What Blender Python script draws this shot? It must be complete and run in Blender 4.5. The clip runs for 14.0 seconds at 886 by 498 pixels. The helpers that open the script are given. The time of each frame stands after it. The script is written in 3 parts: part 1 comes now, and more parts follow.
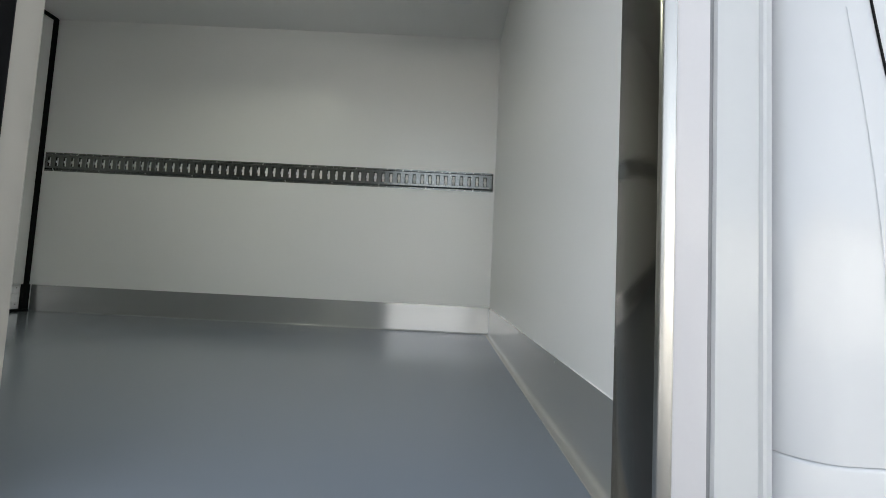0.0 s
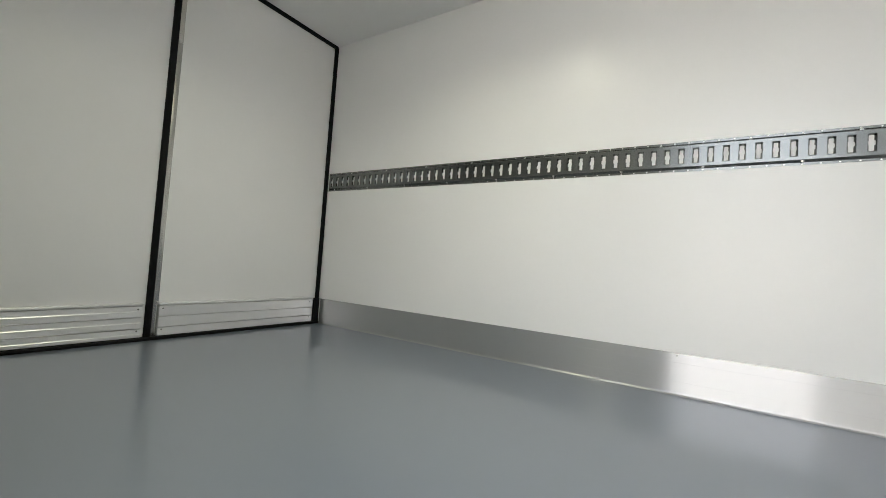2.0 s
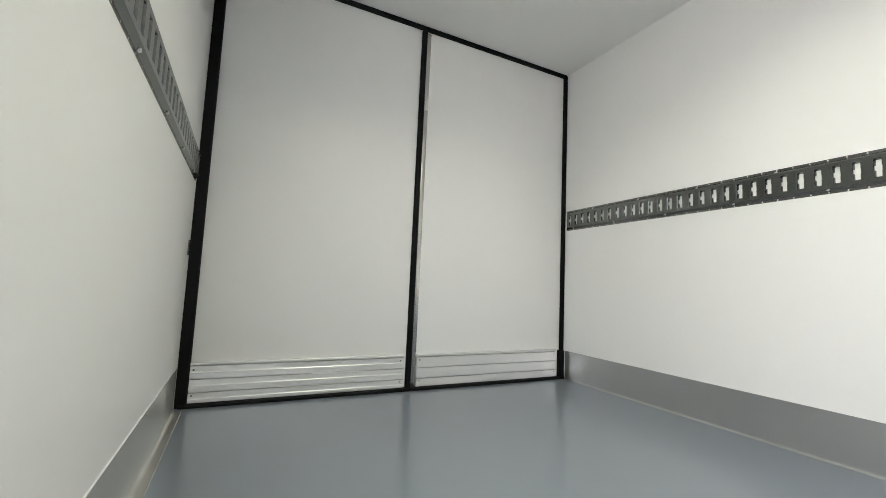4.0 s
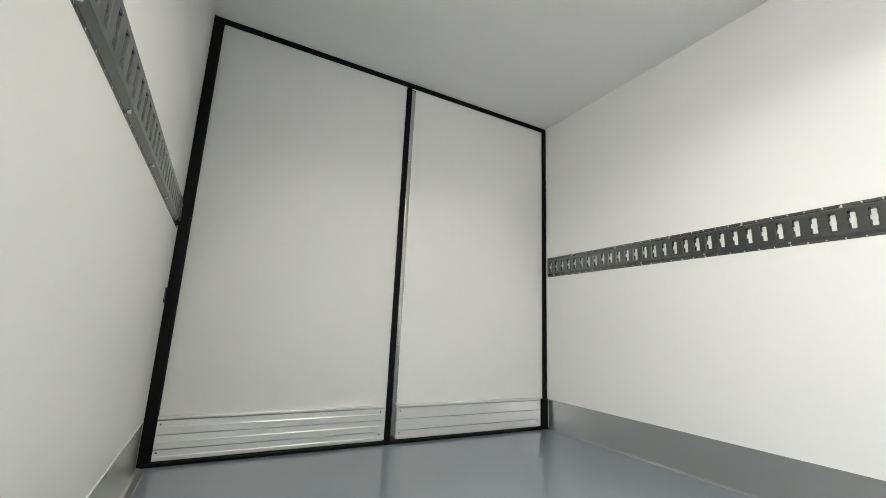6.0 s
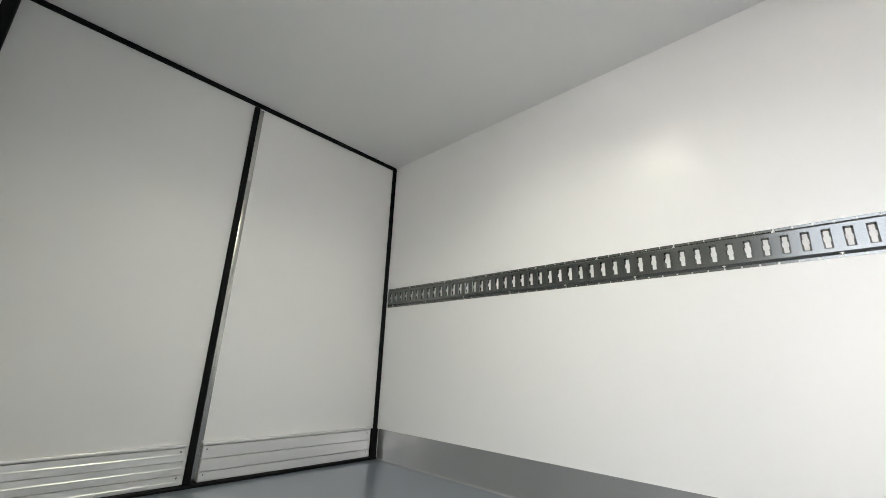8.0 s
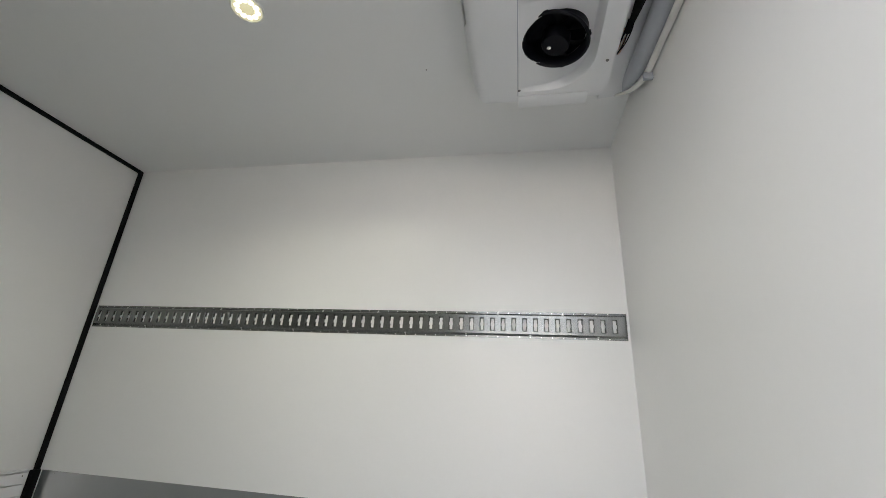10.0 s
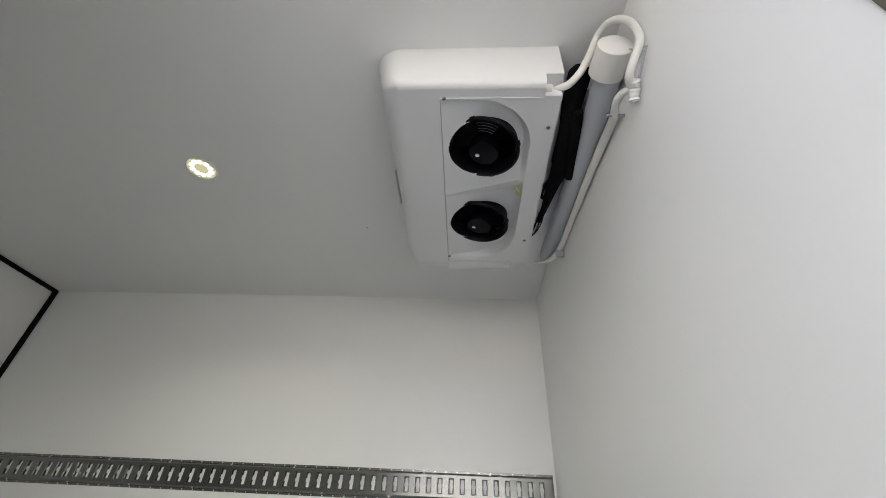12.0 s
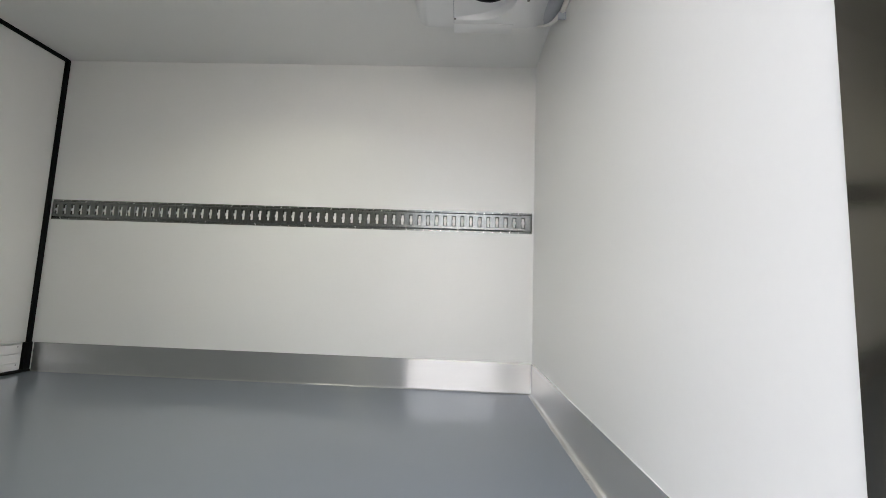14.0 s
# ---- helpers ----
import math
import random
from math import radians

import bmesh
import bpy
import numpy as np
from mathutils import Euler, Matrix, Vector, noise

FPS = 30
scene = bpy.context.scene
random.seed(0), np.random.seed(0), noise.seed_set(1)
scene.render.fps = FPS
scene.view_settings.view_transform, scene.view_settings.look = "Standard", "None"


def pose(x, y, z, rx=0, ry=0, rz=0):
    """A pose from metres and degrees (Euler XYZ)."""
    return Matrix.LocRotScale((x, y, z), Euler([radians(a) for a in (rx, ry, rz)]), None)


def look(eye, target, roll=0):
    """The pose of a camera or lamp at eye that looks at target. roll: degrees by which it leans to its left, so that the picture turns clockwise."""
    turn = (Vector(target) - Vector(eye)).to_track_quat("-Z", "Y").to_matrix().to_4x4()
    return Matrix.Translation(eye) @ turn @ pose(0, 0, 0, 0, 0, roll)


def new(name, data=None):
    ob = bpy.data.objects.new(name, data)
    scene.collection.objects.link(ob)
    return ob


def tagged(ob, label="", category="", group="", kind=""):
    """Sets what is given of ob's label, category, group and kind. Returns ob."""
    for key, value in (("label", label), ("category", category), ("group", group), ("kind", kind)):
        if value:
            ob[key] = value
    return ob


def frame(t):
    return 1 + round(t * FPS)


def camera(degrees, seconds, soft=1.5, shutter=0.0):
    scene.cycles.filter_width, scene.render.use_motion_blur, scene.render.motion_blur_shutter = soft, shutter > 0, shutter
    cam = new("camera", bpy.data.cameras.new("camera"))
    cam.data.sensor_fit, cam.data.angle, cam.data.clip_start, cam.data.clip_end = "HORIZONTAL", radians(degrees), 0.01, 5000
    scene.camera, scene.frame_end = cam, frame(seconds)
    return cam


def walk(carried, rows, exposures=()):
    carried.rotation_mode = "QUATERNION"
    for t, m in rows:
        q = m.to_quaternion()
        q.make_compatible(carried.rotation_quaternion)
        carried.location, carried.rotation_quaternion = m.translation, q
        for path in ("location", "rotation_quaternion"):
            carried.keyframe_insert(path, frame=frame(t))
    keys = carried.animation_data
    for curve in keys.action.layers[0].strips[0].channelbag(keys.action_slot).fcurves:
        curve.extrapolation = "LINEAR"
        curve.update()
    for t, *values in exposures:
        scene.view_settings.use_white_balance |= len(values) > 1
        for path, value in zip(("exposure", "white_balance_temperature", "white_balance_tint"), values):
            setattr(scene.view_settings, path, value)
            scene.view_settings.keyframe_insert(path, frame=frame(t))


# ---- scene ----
cam = camera(94.9, 14.0, soft=0.8)

PATH = [
    (0, (-0.292, -0.603, 0.364), (-0.309, 1.392, 0.49), 2.9),
    (0.5, (-0.411, -0.429, 0.398), (-0.55, 1.564, 0.506), 3.2),
    (1, (-0.453, -0.219, 0.438), (-0.851, 1.739, 0.522), 3.4),
    (1.5, (-0.584, -0.055, 0.449), (-1.319, 1.804, 0.523), 3.6),
    (2, (-0.73, 0.084, 0.459), (-1.813, 1.764, 0.536), 4.0),
    (2.5, (-0.866, 0.203, 0.494), (-2.298, 1.599, 0.554), 4.2),
    (3, (-1.001, 0.176, 0.533), (-2.653, 1.303, 0.593), 3.85),
    (3.2, (-1.018, 0.203, 0.519), (-2.755, 1.192, 0.597), 3.8),
    (5.3, (-0.981, 0.162, 0.559), (-2.781, 1.002, 0.79), 2.5),
    (5.5, (-0.983, 0.174, 0.559), (-2.769, 1.033, 0.825), 2.6),
    (6, (-0.981, 0.192, 0.556), (-2.716, 1.115, 0.944), 2.55),
    (6.5, (-0.973, 0.21, 0.565), (-2.642, 1.186, 1.075), 2.77),
    (7, (-0.947, 0.226, 0.576), (-2.564, 1.26, 1.137), 2.7),
    (7.5, (-0.905, 0.252, 0.572), (-2.414, 1.435, 1.141), 2.6),
    (8, (-0.809, 0.297, 0.539), (-2.141, 1.68, 1.102), 2.2),
    (8.5, (-0.722, 0.269, 0.511), (-1.794, 1.875, 1.035), 2.2),
    (9, (-0.624, 0.199, 0.499), (-1.419, 1.969, 0.985), 2.4),
    (9.2, (-0.595, 0.165, 0.515), (-1.29, 1.979, 0.989), 2.5),
    (11.3, (-0.405, -0.119, 0.75), (-0.529, 1.49, 1.932), 3.0),
    (11.5, (-0.4, -0.114, 0.753), (-0.527, 1.478, 1.958), 3.2),
    (12, (-0.414, -0.118, 0.769), (-0.529, 1.502, 1.936), 3.0),
    (12.2, (-0.413, -0.122, 0.779), (-0.531, 1.541, 1.883), 2.9),
    (12.5, (-0.414, -0.119, 0.752), (-0.525, 1.633, 1.71), 2.8),
    (13, (-0.426, -0.14, 0.668), (-0.52, 1.739, 1.346), 2.3),
    (13.5, (-0.421, -0.196, 0.55), (-0.511, 1.756, 0.975), 2.6),
    (14, (-0.435, -0.374, 0.558), (-0.5135, 1.6136, 0.766), 2.16),
]
walk(cam, [(t, look(eye, target, roll)) for t, eye, target, roll in PATH],
     exposures=[(0, 1.82, 6240, 7), (0.25, 2.18, 6800, 9), (0.5, 2.38, 7080, 11), (1.0, 2.57, 6640, 10), (1.5, 2.81, 6530, 10), (2, 2.86, 6480, 10.5), (2.5, 2.97, 6420, 11), (3, 3.34, 6370, 12), (5.5, 3.42, 6370, 12), (7, 3.37, 6380, 13), (7.5, 3.31, 6370, 13), (8, 3.15, 6370, 13), (9, 2.93, 6400, 13), (11.3, 2.36, 6400, 12), (12.5, 2.42, 6430, 12), (13, 2.56, 6330, 12), (13.5, 2.62, 6330, 12), (14, 2.64, 6400, 12.5)])

# ---- world, sun ----
SUN_ELEV, SUN_AZ = radians(38), radians(10)
world = bpy.data.worlds.new("world")
scene.world = world
world.use_nodes = True
wt = world.node_tree
sky = wt.nodes.new("ShaderNodeTexSky")
sky.sky_type, sky.sun_disc = "NISHITA", False
sky.sun_elevation, sky.sun_rotation = SUN_ELEV, SUN_AZ
sky.air_density, sky.dust_density, sky.ozone_density = 1.0, 5.0, 1.0
bg = wt.nodes["Background"]
bg.inputs["Strength"].default_value = 0.15
haze = wt.nodes.new("ShaderNodeHueSaturation")
haze.inputs["Saturation"].default_value = 0.3
wt.links.new(sky.outputs["Color"], haze.inputs["Color"])
wt.links.new(haze.outputs["Color"], bg.inputs["Color"])

sun_data = bpy.data.lights.new("sun", "SUN")
sun_data.energy, sun_data.angle, sun_data.color = 4.2, radians(0.6), (1.0, 0.965, 0.91)
sun = new("sun", sun_data)
toward = Vector((math.sin(SUN_AZ) * math.cos(SUN_ELEV), math.cos(SUN_AZ) * math.cos(SUN_ELEV), math.sin(SUN_ELEV)))
sun.matrix_world = look((0, 0, 8), Vector((0, 0, 8)) - toward)

LAMP = Vector((-1.476, 0.973, 1.94))
LAMP_WATTS = 1.05

# ---- materials ----
def material(name, color, rough=0.5, metal=0.0, grain=0.0, grain_scale=200.0, stain=0.0, stain_scale=3.0, bump=0.0,
             bump_scale=300.0, stretch=(1, 1, 1), rough_var=0.0, coat=0.0, aniso=0.0, specular=0.5, matt=0.0):
    """A surface with colour variation at two scales, uneven gloss and fine relief."""
    m = bpy.data.materials.new(name)
    m.use_nodes = True
    nt = m.node_tree
    b = nt.nodes["Principled BSDF"]
    b.inputs["Base Color"].default_value = (*color, 1)
    b.inputs["Roughness"].default_value = rough
    b.inputs["Metallic"].default_value = metal
    b.inputs["Coat Weight"].default_value = coat
    b.inputs["Coat Roughness"].default_value = 0.08
    b.inputs["Specular IOR Level"].default_value = specular
    if aniso:
        # gloss drawn out across the brushing, which runs level
        b.inputs["Anisotropic"].default_value, b.inputs["Anisotropic Rotation"].default_value = aniso, 0.25
        tan = nt.nodes.new("ShaderNodeTangent")
        tan.direction_type, tan.axis = "RADIAL", "Z"
        nt.links.new(tan.outputs["Tangent"], b.inputs["Tangent"])
    tc = nt.nodes.new("ShaderNodeTexCoord")
    mp = nt.nodes.new("ShaderNodeMapping")
    mp.inputs["Scale"].default_value = stretch
    nt.links.new(tc.outputs["Object"], mp.inputs["Vector"])

    def noise_node(scale, detail=4.0):
        n = nt.nodes.new("ShaderNodeTexNoise")
        n.inputs["Scale"].default_value, n.inputs["Detail"].default_value = scale, detail
        nt.links.new(mp.outputs["Vector"], n.inputs["Vector"])
        return n.outputs["Fac"]

    def ranged(source, low, high):
        r = nt.nodes.new("ShaderNodeMapRange")
        r.inputs["From Min"].default_value, r.inputs["From Max"].default_value = 0.2, 0.8
        r.inputs["To Min"].default_value, r.inputs["To Max"].default_value = low, high
        nt.links.new(source, r.inputs["Value"])
        return r.outputs["Result"]

    def times(a, c):
        n = nt.nodes.new("ShaderNodeMath")
        n.operation = "MULTIPLY"
        nt.links.new(a, n.inputs[0]), nt.links.new(c, n.inputs[1])
        return n.outputs["Value"]

    if grain or stain:
        fine, wide = ranged(noise_node(grain_scale), 1 - grain, 1 + grain), ranged(noise_node(stain_scale, 2), 1 - stain, 1 + stain)
        mix = nt.nodes.new("ShaderNodeVectorMath")
        mix.operation = "SCALE"
        mix.inputs[0].default_value = color
        nt.links.new(times(fine, wide), mix.inputs["Scale"])
        nt.links.new(mix.outputs["Vector"], b.inputs["Base Color"])
    if rough_var:
        nt.links.new(ranged(noise_node(stain_scale * 2.3, 5), rough - rough_var, rough + rough_var), b.inputs["Roughness"])
    if bump:
        bp = nt.nodes.new("ShaderNodeBump")
        bp.inputs["Strength"].default_value, bp.inputs["Distance"].default_value = bump, 0.002
        nt.links.new(noise_node(bump_scale, 3), bp.inputs["Height"])
        nt.links.new(bp.outputs["Normal"], b.inputs["Normal"])
    if matt:
        # a broad scatter under the clear gloss of the brushing
        wide_lobe = nt.nodes.new("ShaderNodeBsdfPrincipled")
        wide_lobe.inputs["Base Color"].default_value = (*color, 1)
        wide_lobe.inputs["Metallic"].default_value, wide_lobe.inputs["Roughness"].default_value = metal, 0.62
        both = nt.nodes.new("ShaderNodeMixShader")
        both.inputs["Fac"].default_value = matt
        nt.links.new(b.outputs["BSDF"], both.inputs[1])
        nt.links.new(wide_lobe.outputs["BSDF"], both.inputs[2])
        nt.links.new(both.outputs["Shader"], nt.nodes["Material Output"].inputs["Surface"])
    return m


def emitter(name, color, strength, base=0.8):
    m = bpy.data.materials.new(name)
    m.use_nodes = True
    b = m.node_tree.nodes["Principled BSDF"]
    b.inputs["Base Color"].default_value = (base, base, base, 1)
    b.inputs["Emission Color"].default_value = (*color, 1)
    b.inputs["Emission Strength"].default_value = strength
    return m


GELCOAT = material("white_gelcoat", (0.86, 0.86, 0.848), 0.29, stain=0.008, stain_scale=1.3, grain=0.006, grain_scale=60, bump=0.012, bump_scale=6, specular=0.32)
# wall gelcoat raised for the doors, in place of light that misses them
GELCOAT_RAISED = material("white_gelcoat_raised", (0.89, 0.888, 0.872), 0.33, stain=0.008, stain_scale=1.1, grain=0.006, grain_scale=60, bump=0.012, bump_scale=6, specular=0.26)
CEILING = material("white_ceiling_gelcoat", (0.83, 0.832, 0.822), 0.31, stain=0.007, stain_scale=1.2, grain=0.006, grain_scale=60, bump=0.012, bump_scale=7, specular=0.2)
FLOOR = material("grey_floor_coating", (0.228, 0.257, 0.303), 0.155, stain=0.03, stain_scale=0.8, grain=0.08, grain_scale=600, bump=0.04, bump_scale=900)
BRUSHED_X = material("brushed_aluminium", (0.54, 0.543, 0.552), 0.245, 1.0, stain=0.02, stain_scale=3, stretch=(0.08, 1, 1), aniso=1.0, matt=0.47)
BRUSHED_Y = material("brushed_aluminium_angle", (0.72, 0.713, 0.695), 0.23, 0.95, grain=0.02, grain_scale=120, stain=0.06, stain_scale=5, stretch=(0.12, 1, 1), aniso=0.92, matt=0.26)
BOARD = material("anodised_board", (0.82, 0.82, 0.812), 0.32, 0.6, grain=0.008, grain_scale=300, stain=0.015, stain_scale=2, stretch=(1, 0.06, 1))
STAINLESS = material("stainless_steel", (0.55, 0.535, 0.505), 0.24, 1.0, grain=0.04, grain_scale=200, stain=0.05, stain_scale=3, stretch=(1, 1, 0.03), rough_var=0.05)
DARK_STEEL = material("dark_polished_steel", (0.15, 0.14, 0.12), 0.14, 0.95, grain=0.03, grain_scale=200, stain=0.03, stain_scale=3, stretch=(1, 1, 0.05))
DULL_GREY = material("dull_grey", (0.2, 0.205, 0.22), 0.5, grain=0.05, grain_scale=200)
ZINC = material("galvanised_steel", (0.182, 0.188, 0.182), 0.22, 0.95, grain=0.01, grain_scale=60, stain=0.04, stain_scale=5)
SCREW = material("bright_rivet", (0.78, 0.78, 0.76), 0.25, 0.8, grain=0.04, grain_scale=400)
DARK_SCREW = material("dull_screw", (0.2, 0.2, 0.19), 0.4, 0.9, grain=0.05, grain_scale=400)
RUBBER = material("black_rubber", (0.0045, 0.0045, 0.0052), 0.6, grain=0.2, grain_scale=80, bump=0.1, bump_scale=200, specular=0.15)
PLASTIC = material("white_moulded_plastic", (0.76, 0.765, 0.77), 0.36, stain=0.012, stain_scale=4, grain=0.01, grain_scale=300, bump=0.05, bump_scale=500, rough_var=0.04)
PVC = material("grey_pipe", (0.43, 0.45, 0.49), 0.35, stain=0.02, stain_scale=5, grain=0.01, grain_scale=200)
JOINT_TAPE = material("white_sealing_tape", (0.8, 0.8, 0.78), 0.3, grain=0.04, grain_scale=120, bump=0.6, bump_scale=90)
HOSE = material("cream_hose", (0.76, 0.75, 0.71), 0.38, stain=0.02, stain_scale=9, grain=0.01, grain_scale=200)
FAN_BLACK = material("black_fan_plastic", (0.0035, 0.004, 0.0065), 0.45, grain=0.2, grain_scale=120, specular=0.12)
FOAM = material("black_foam_sleeve", (0.004, 0.004, 0.005), 0.8, grain=0.2, grain_scale=90, bump=0.4, bump_scale=60, specular=0.12)
COPPER = material("dull_copper", (0.5, 0.32, 0.2), 0.35, 1.0, grain=0.05, grain_scale=100)
PAINT = material("white_vehicle_paint", (0.56, 0.575, 0.6), 0.16, stain=0.008, stain_scale=2, grain=0.006, grain_scale=40, coat=0.6)
PROFILE_WHITE = material("white_profile_paint", (0.49, 0.505, 0.52), 0.24, stain=0.01, stain_scale=3, grain=0.008, grain_scale=60, coat=0.4)
FRAME_WHITE = material("white_frame_lacquer", (0.54, 0.535, 0.56), 0.28, stain=0.01, stain_scale=4, grain=0.01, grain_scale=200)
# beige-white paint with the warm daylight's tint put into its colour
WARM_LIT_JAMB = material("warm_lit_jamb_paint", (0.43, 0.41, 0.365), 0.4, stain=0.02, stain_scale=3, grain=0.01, grain_scale=200)
STICKER_YELLOW = material("yellow_sticker", (0.7, 0.62, 0.12), 0.4, grain=0.02)
STICKER_WHITE = material("white_sticker", (0.75, 0.75, 0.74), 0.4, grain=0.02)
INK = material("black_ink", (0.03, 0.03, 0.03), 0.5, grain=0.05)
CONCRETE = material("yard_asphalt", (0.2, 0.196, 0.19), 0.85, stain=0.14, stain_scale=0.6, grain=0.12, grain_scale=50, bump=0.3, bump_scale=60)
# surfaces of the unseen block that bounces sunlight
BOUNCE_GREY = material("bounce_grey", (0.4, 0.387, 0.362), 0.9, stain=0.08, stain_scale=0.4, grain=0.06, grain_scale=40, bump=0.2, bump_scale=50)
BOUNCE_TOP = material("bounce_top", (0.22, 0.22, 0.23), 0.7, stain=0.1, stain_scale=0.6, grain=0.05, grain_scale=30)
LED = emitter("led_chips", (1.0, 0.97, 0.66), 1.4)
LAMP_DISC = emitter("lit_lamp_lens", (1.0, 0.92, 0.5), 0.1, 0.3)
LED_RIM = material("lamp_rim", (0.72, 0.72, 0.68), 0.35, stain=0.03)


# ---- building tools ----
def mesh_of(name, bm, mat, smooth=False):
    bmesh.ops.recalc_face_normals(bm, faces=bm.faces)
    me = bpy.data.meshes.new(name)
    bm.to_mesh(me)
    bm.free()
    me.materials.append(mat)
    if smooth:
        me.shade_smooth()
        me.set_sharp_from_angle(angle=radians(35))
    return me


def part(name, bm, mat, parent=None, label="", smooth=True):
    """Links a bmesh as one mesh object under a thing or a part."""
    ob = new(name, mesh_of(name, bm, mat, smooth))
    ob.parent = parent
    return tagged(ob, label)


def piece(name, me, parent, m):
    """A repeat that shares its mesh."""
    ob = new(name, me)
    ob.parent = parent
    ob.matrix_local = m
    return ob


def empty(name, place=(0, 0, 0)):
    ob = new(name)
    ob.location = place
    return ob


def box(bm, lo, hi, bevel=0.0, segments=2):
    lo, hi = Vector(lo), Vector(hi)
    made = bmesh.ops.create_cube(bm, size=1.0)["verts"]
    bmesh.ops.scale(bm, vec=hi - lo, verts=made)
    bmesh.ops.translate(bm, vec=(lo + hi) / 2, verts=made)
    if bevel:
        edges = list({e for v in made for e in v.link_edges})
        bmesh.ops.bevel(bm, geom=edges, offset=bevel, segments=segments, profile=0.5, affect="EDGES")
    return bm


def block(lo, hi, bevel=0.0, segments=2):
    return box(bmesh.new(), lo, hi, bevel, segments)


def sweep(outline, start, step_u, step_v, along):
    """A bmesh with a closed outline (u, v) drawn out along a vector, capped."""
    bm = bmesh.new()
    start, step_u, step_v, along = Vector(start), Vector(step_u), Vector(step_v), Vector(along)
    near = [bm.verts.new(start + step_u * u + step_v * v) for u, v in outline]
    far = [bm.verts.new(vert.co + along) for vert in near]
    n = len(outline)
    for i in range(n):
        bm.faces.new((near[i], near[(i + 1) % n], far[(i + 1) % n], far[i]))
    bm.faces.new(near), bm.faces.new(far)
    return bm


def tube(points, radius, sides=12, bm=None, cap=True):
    """A round tube through points, with the corners rounded off by a smooth curve through them."""
    bm = bm or bmesh.new()
    pts = [Vector(p) for p in points]
    path = []
    for i in range(len(pts) - 1):
        p0, p1, p2, p3 = pts[max(i - 1, 0)], pts[i], pts[i + 1], pts[min(i + 2, len(pts) - 1)]
        for k in range(6):
            t = k / 6
            path.append(0.5 * (2 * p1 + (p2 - p0) * t + (2 * p0 - 5 * p1 + 4 * p2 - p3) * t**2 + (3 * p1 - p0 - 3 * p2 + p3) * t**3))
    path.append(pts[-1])
    side = Vector((0.31, 0.17, 0.93))
    rings = []
    for i, p in enumerate(path):
        way = (path[min(i + 1, len(path) - 1)] - path[max(i - 1, 0)]).normalized()
        side = (side - way * side.dot(way)).normalized()
        other = way.cross(side)
        r = radius(i / (len(path) - 1)) if callable(radius) else radius
        rings.append([bm.verts.new(p + (side * math.cos(a) + other * math.sin(a)) * r) for a in (2 * math.pi * k / sides for k in range(sides))])
    for a, b in zip(rings, rings[1:]):
        for k in range(sides):
            bm.faces.new((a[k], a[(k + 1) % sides], b[(k + 1) % sides], b[k]))
    if cap:
        bm.faces.new(rings[0]), bm.faces.new(rings[-1])
    return bm


def lathe(profile, sides=32, m=Matrix()):
    """A bmesh turned round z from (radius, height) pairs."""
    bm = bmesh.new()
    rings = [[bm.verts.new(m @ Vector((r * math.cos(a), r * math.sin(a), z))) for a in (2 * math.pi * k / sides for k in range(sides))] for r, z in profile]
    for a, b in zip(rings, rings[1:]):
        for k in range(sides):
            bm.faces.new((a[k], a[(k + 1) % sides], b[(k + 1) % sides], b[k]))
    bm.faces.new(rings[0]), bm.faces.new(rings[-1])
    return bm


def structure(name, bm, mat, label, category, smooth=False):
    return tagged(part(name, bm, mat, None, label, smooth), label, category, kind="structure")


# ---- the box: inner faces at x = REAR..0, y = 0..FAR, z = 0..TOP ----
REAR, FAR, TOP = -2.96, 2.006, 1.94
NEAR = -0.008
SILL_X = -0.935            # rear side of the loading opening
HEAD = 1.9                # its head
EDGE = 0.088               # where the front wall meets the opening's lining
OUT = -0.055               # outer face of the opening's frame

structure("floor", block((REAR - 0.07, -0.06, -0.09), (0.09, FAR + 0.07, 0)), FLOOR, "smooth grey coated floor of an insulated cargo box", "floor")
structure("ceiling", block((REAR - 0.07, -0.06, TOP), (0.09, FAR + 0.07, TOP + 0.08)), CEILING, "smooth white gelcoat ceiling of the cargo box", "ceiling")
structure("wall_far", block((REAR - 0.07, FAR, 0), (0.09, FAR + 0.07, TOP)), GELCOAT, "glossy white gelcoat side wall panel", "wall")
structure("wall_front", block((0, EDGE, 0), (0.09, FAR, TOP)), GELCOAT, "glossy white gelcoat bulkhead wall behind the cab", "wall")
near = structure("wall_near", block((REAR - 0.07, -0.06, 0), (SILL_X - 0.004, NEAR, TOP)), GELCOAT, "white gelcoat side wall beside the loading door opening", "wall")
structure("wall_near_head", block((SILL_X - 0.004, -0.06, HEAD), (0.0, NEAR, TOP)), GELCOAT, "white wall strip above the loading door opening", "wall")

# opening's lining
lining = empty("door_lining", (0, 0, 0))
tagged(lining, "brushed stainless steel lining of the open loading doorway", "door frame", kind="structure")
nose = [(OUT + 0.012 - 0.016 * math.sin(a), 0.012 - 0.016 * math.cos(a)) for a in (k * math.pi / 12 for k in range(7))] + [(OUT + 0.002, 0.02), (OUT + 0.012, 0.02)]
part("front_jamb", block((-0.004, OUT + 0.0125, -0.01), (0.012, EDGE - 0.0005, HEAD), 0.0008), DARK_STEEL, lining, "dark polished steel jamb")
part("jamb_nose", sweep(nose, (0, 0, -0.01), (0, 1, 0), (1, 0, 0), (0, 0, HEAD + 0.01)), STAINLESS, lining, "bright rounded steel edge")
part("rear_jamb", block((SILL_X - 0.004, -0.042, 0), (SILL_X, 0.002, HEAD), 0.0015), WARM_LIT_JAMB, lining, "beige-white painted jamb tinted by warm light")
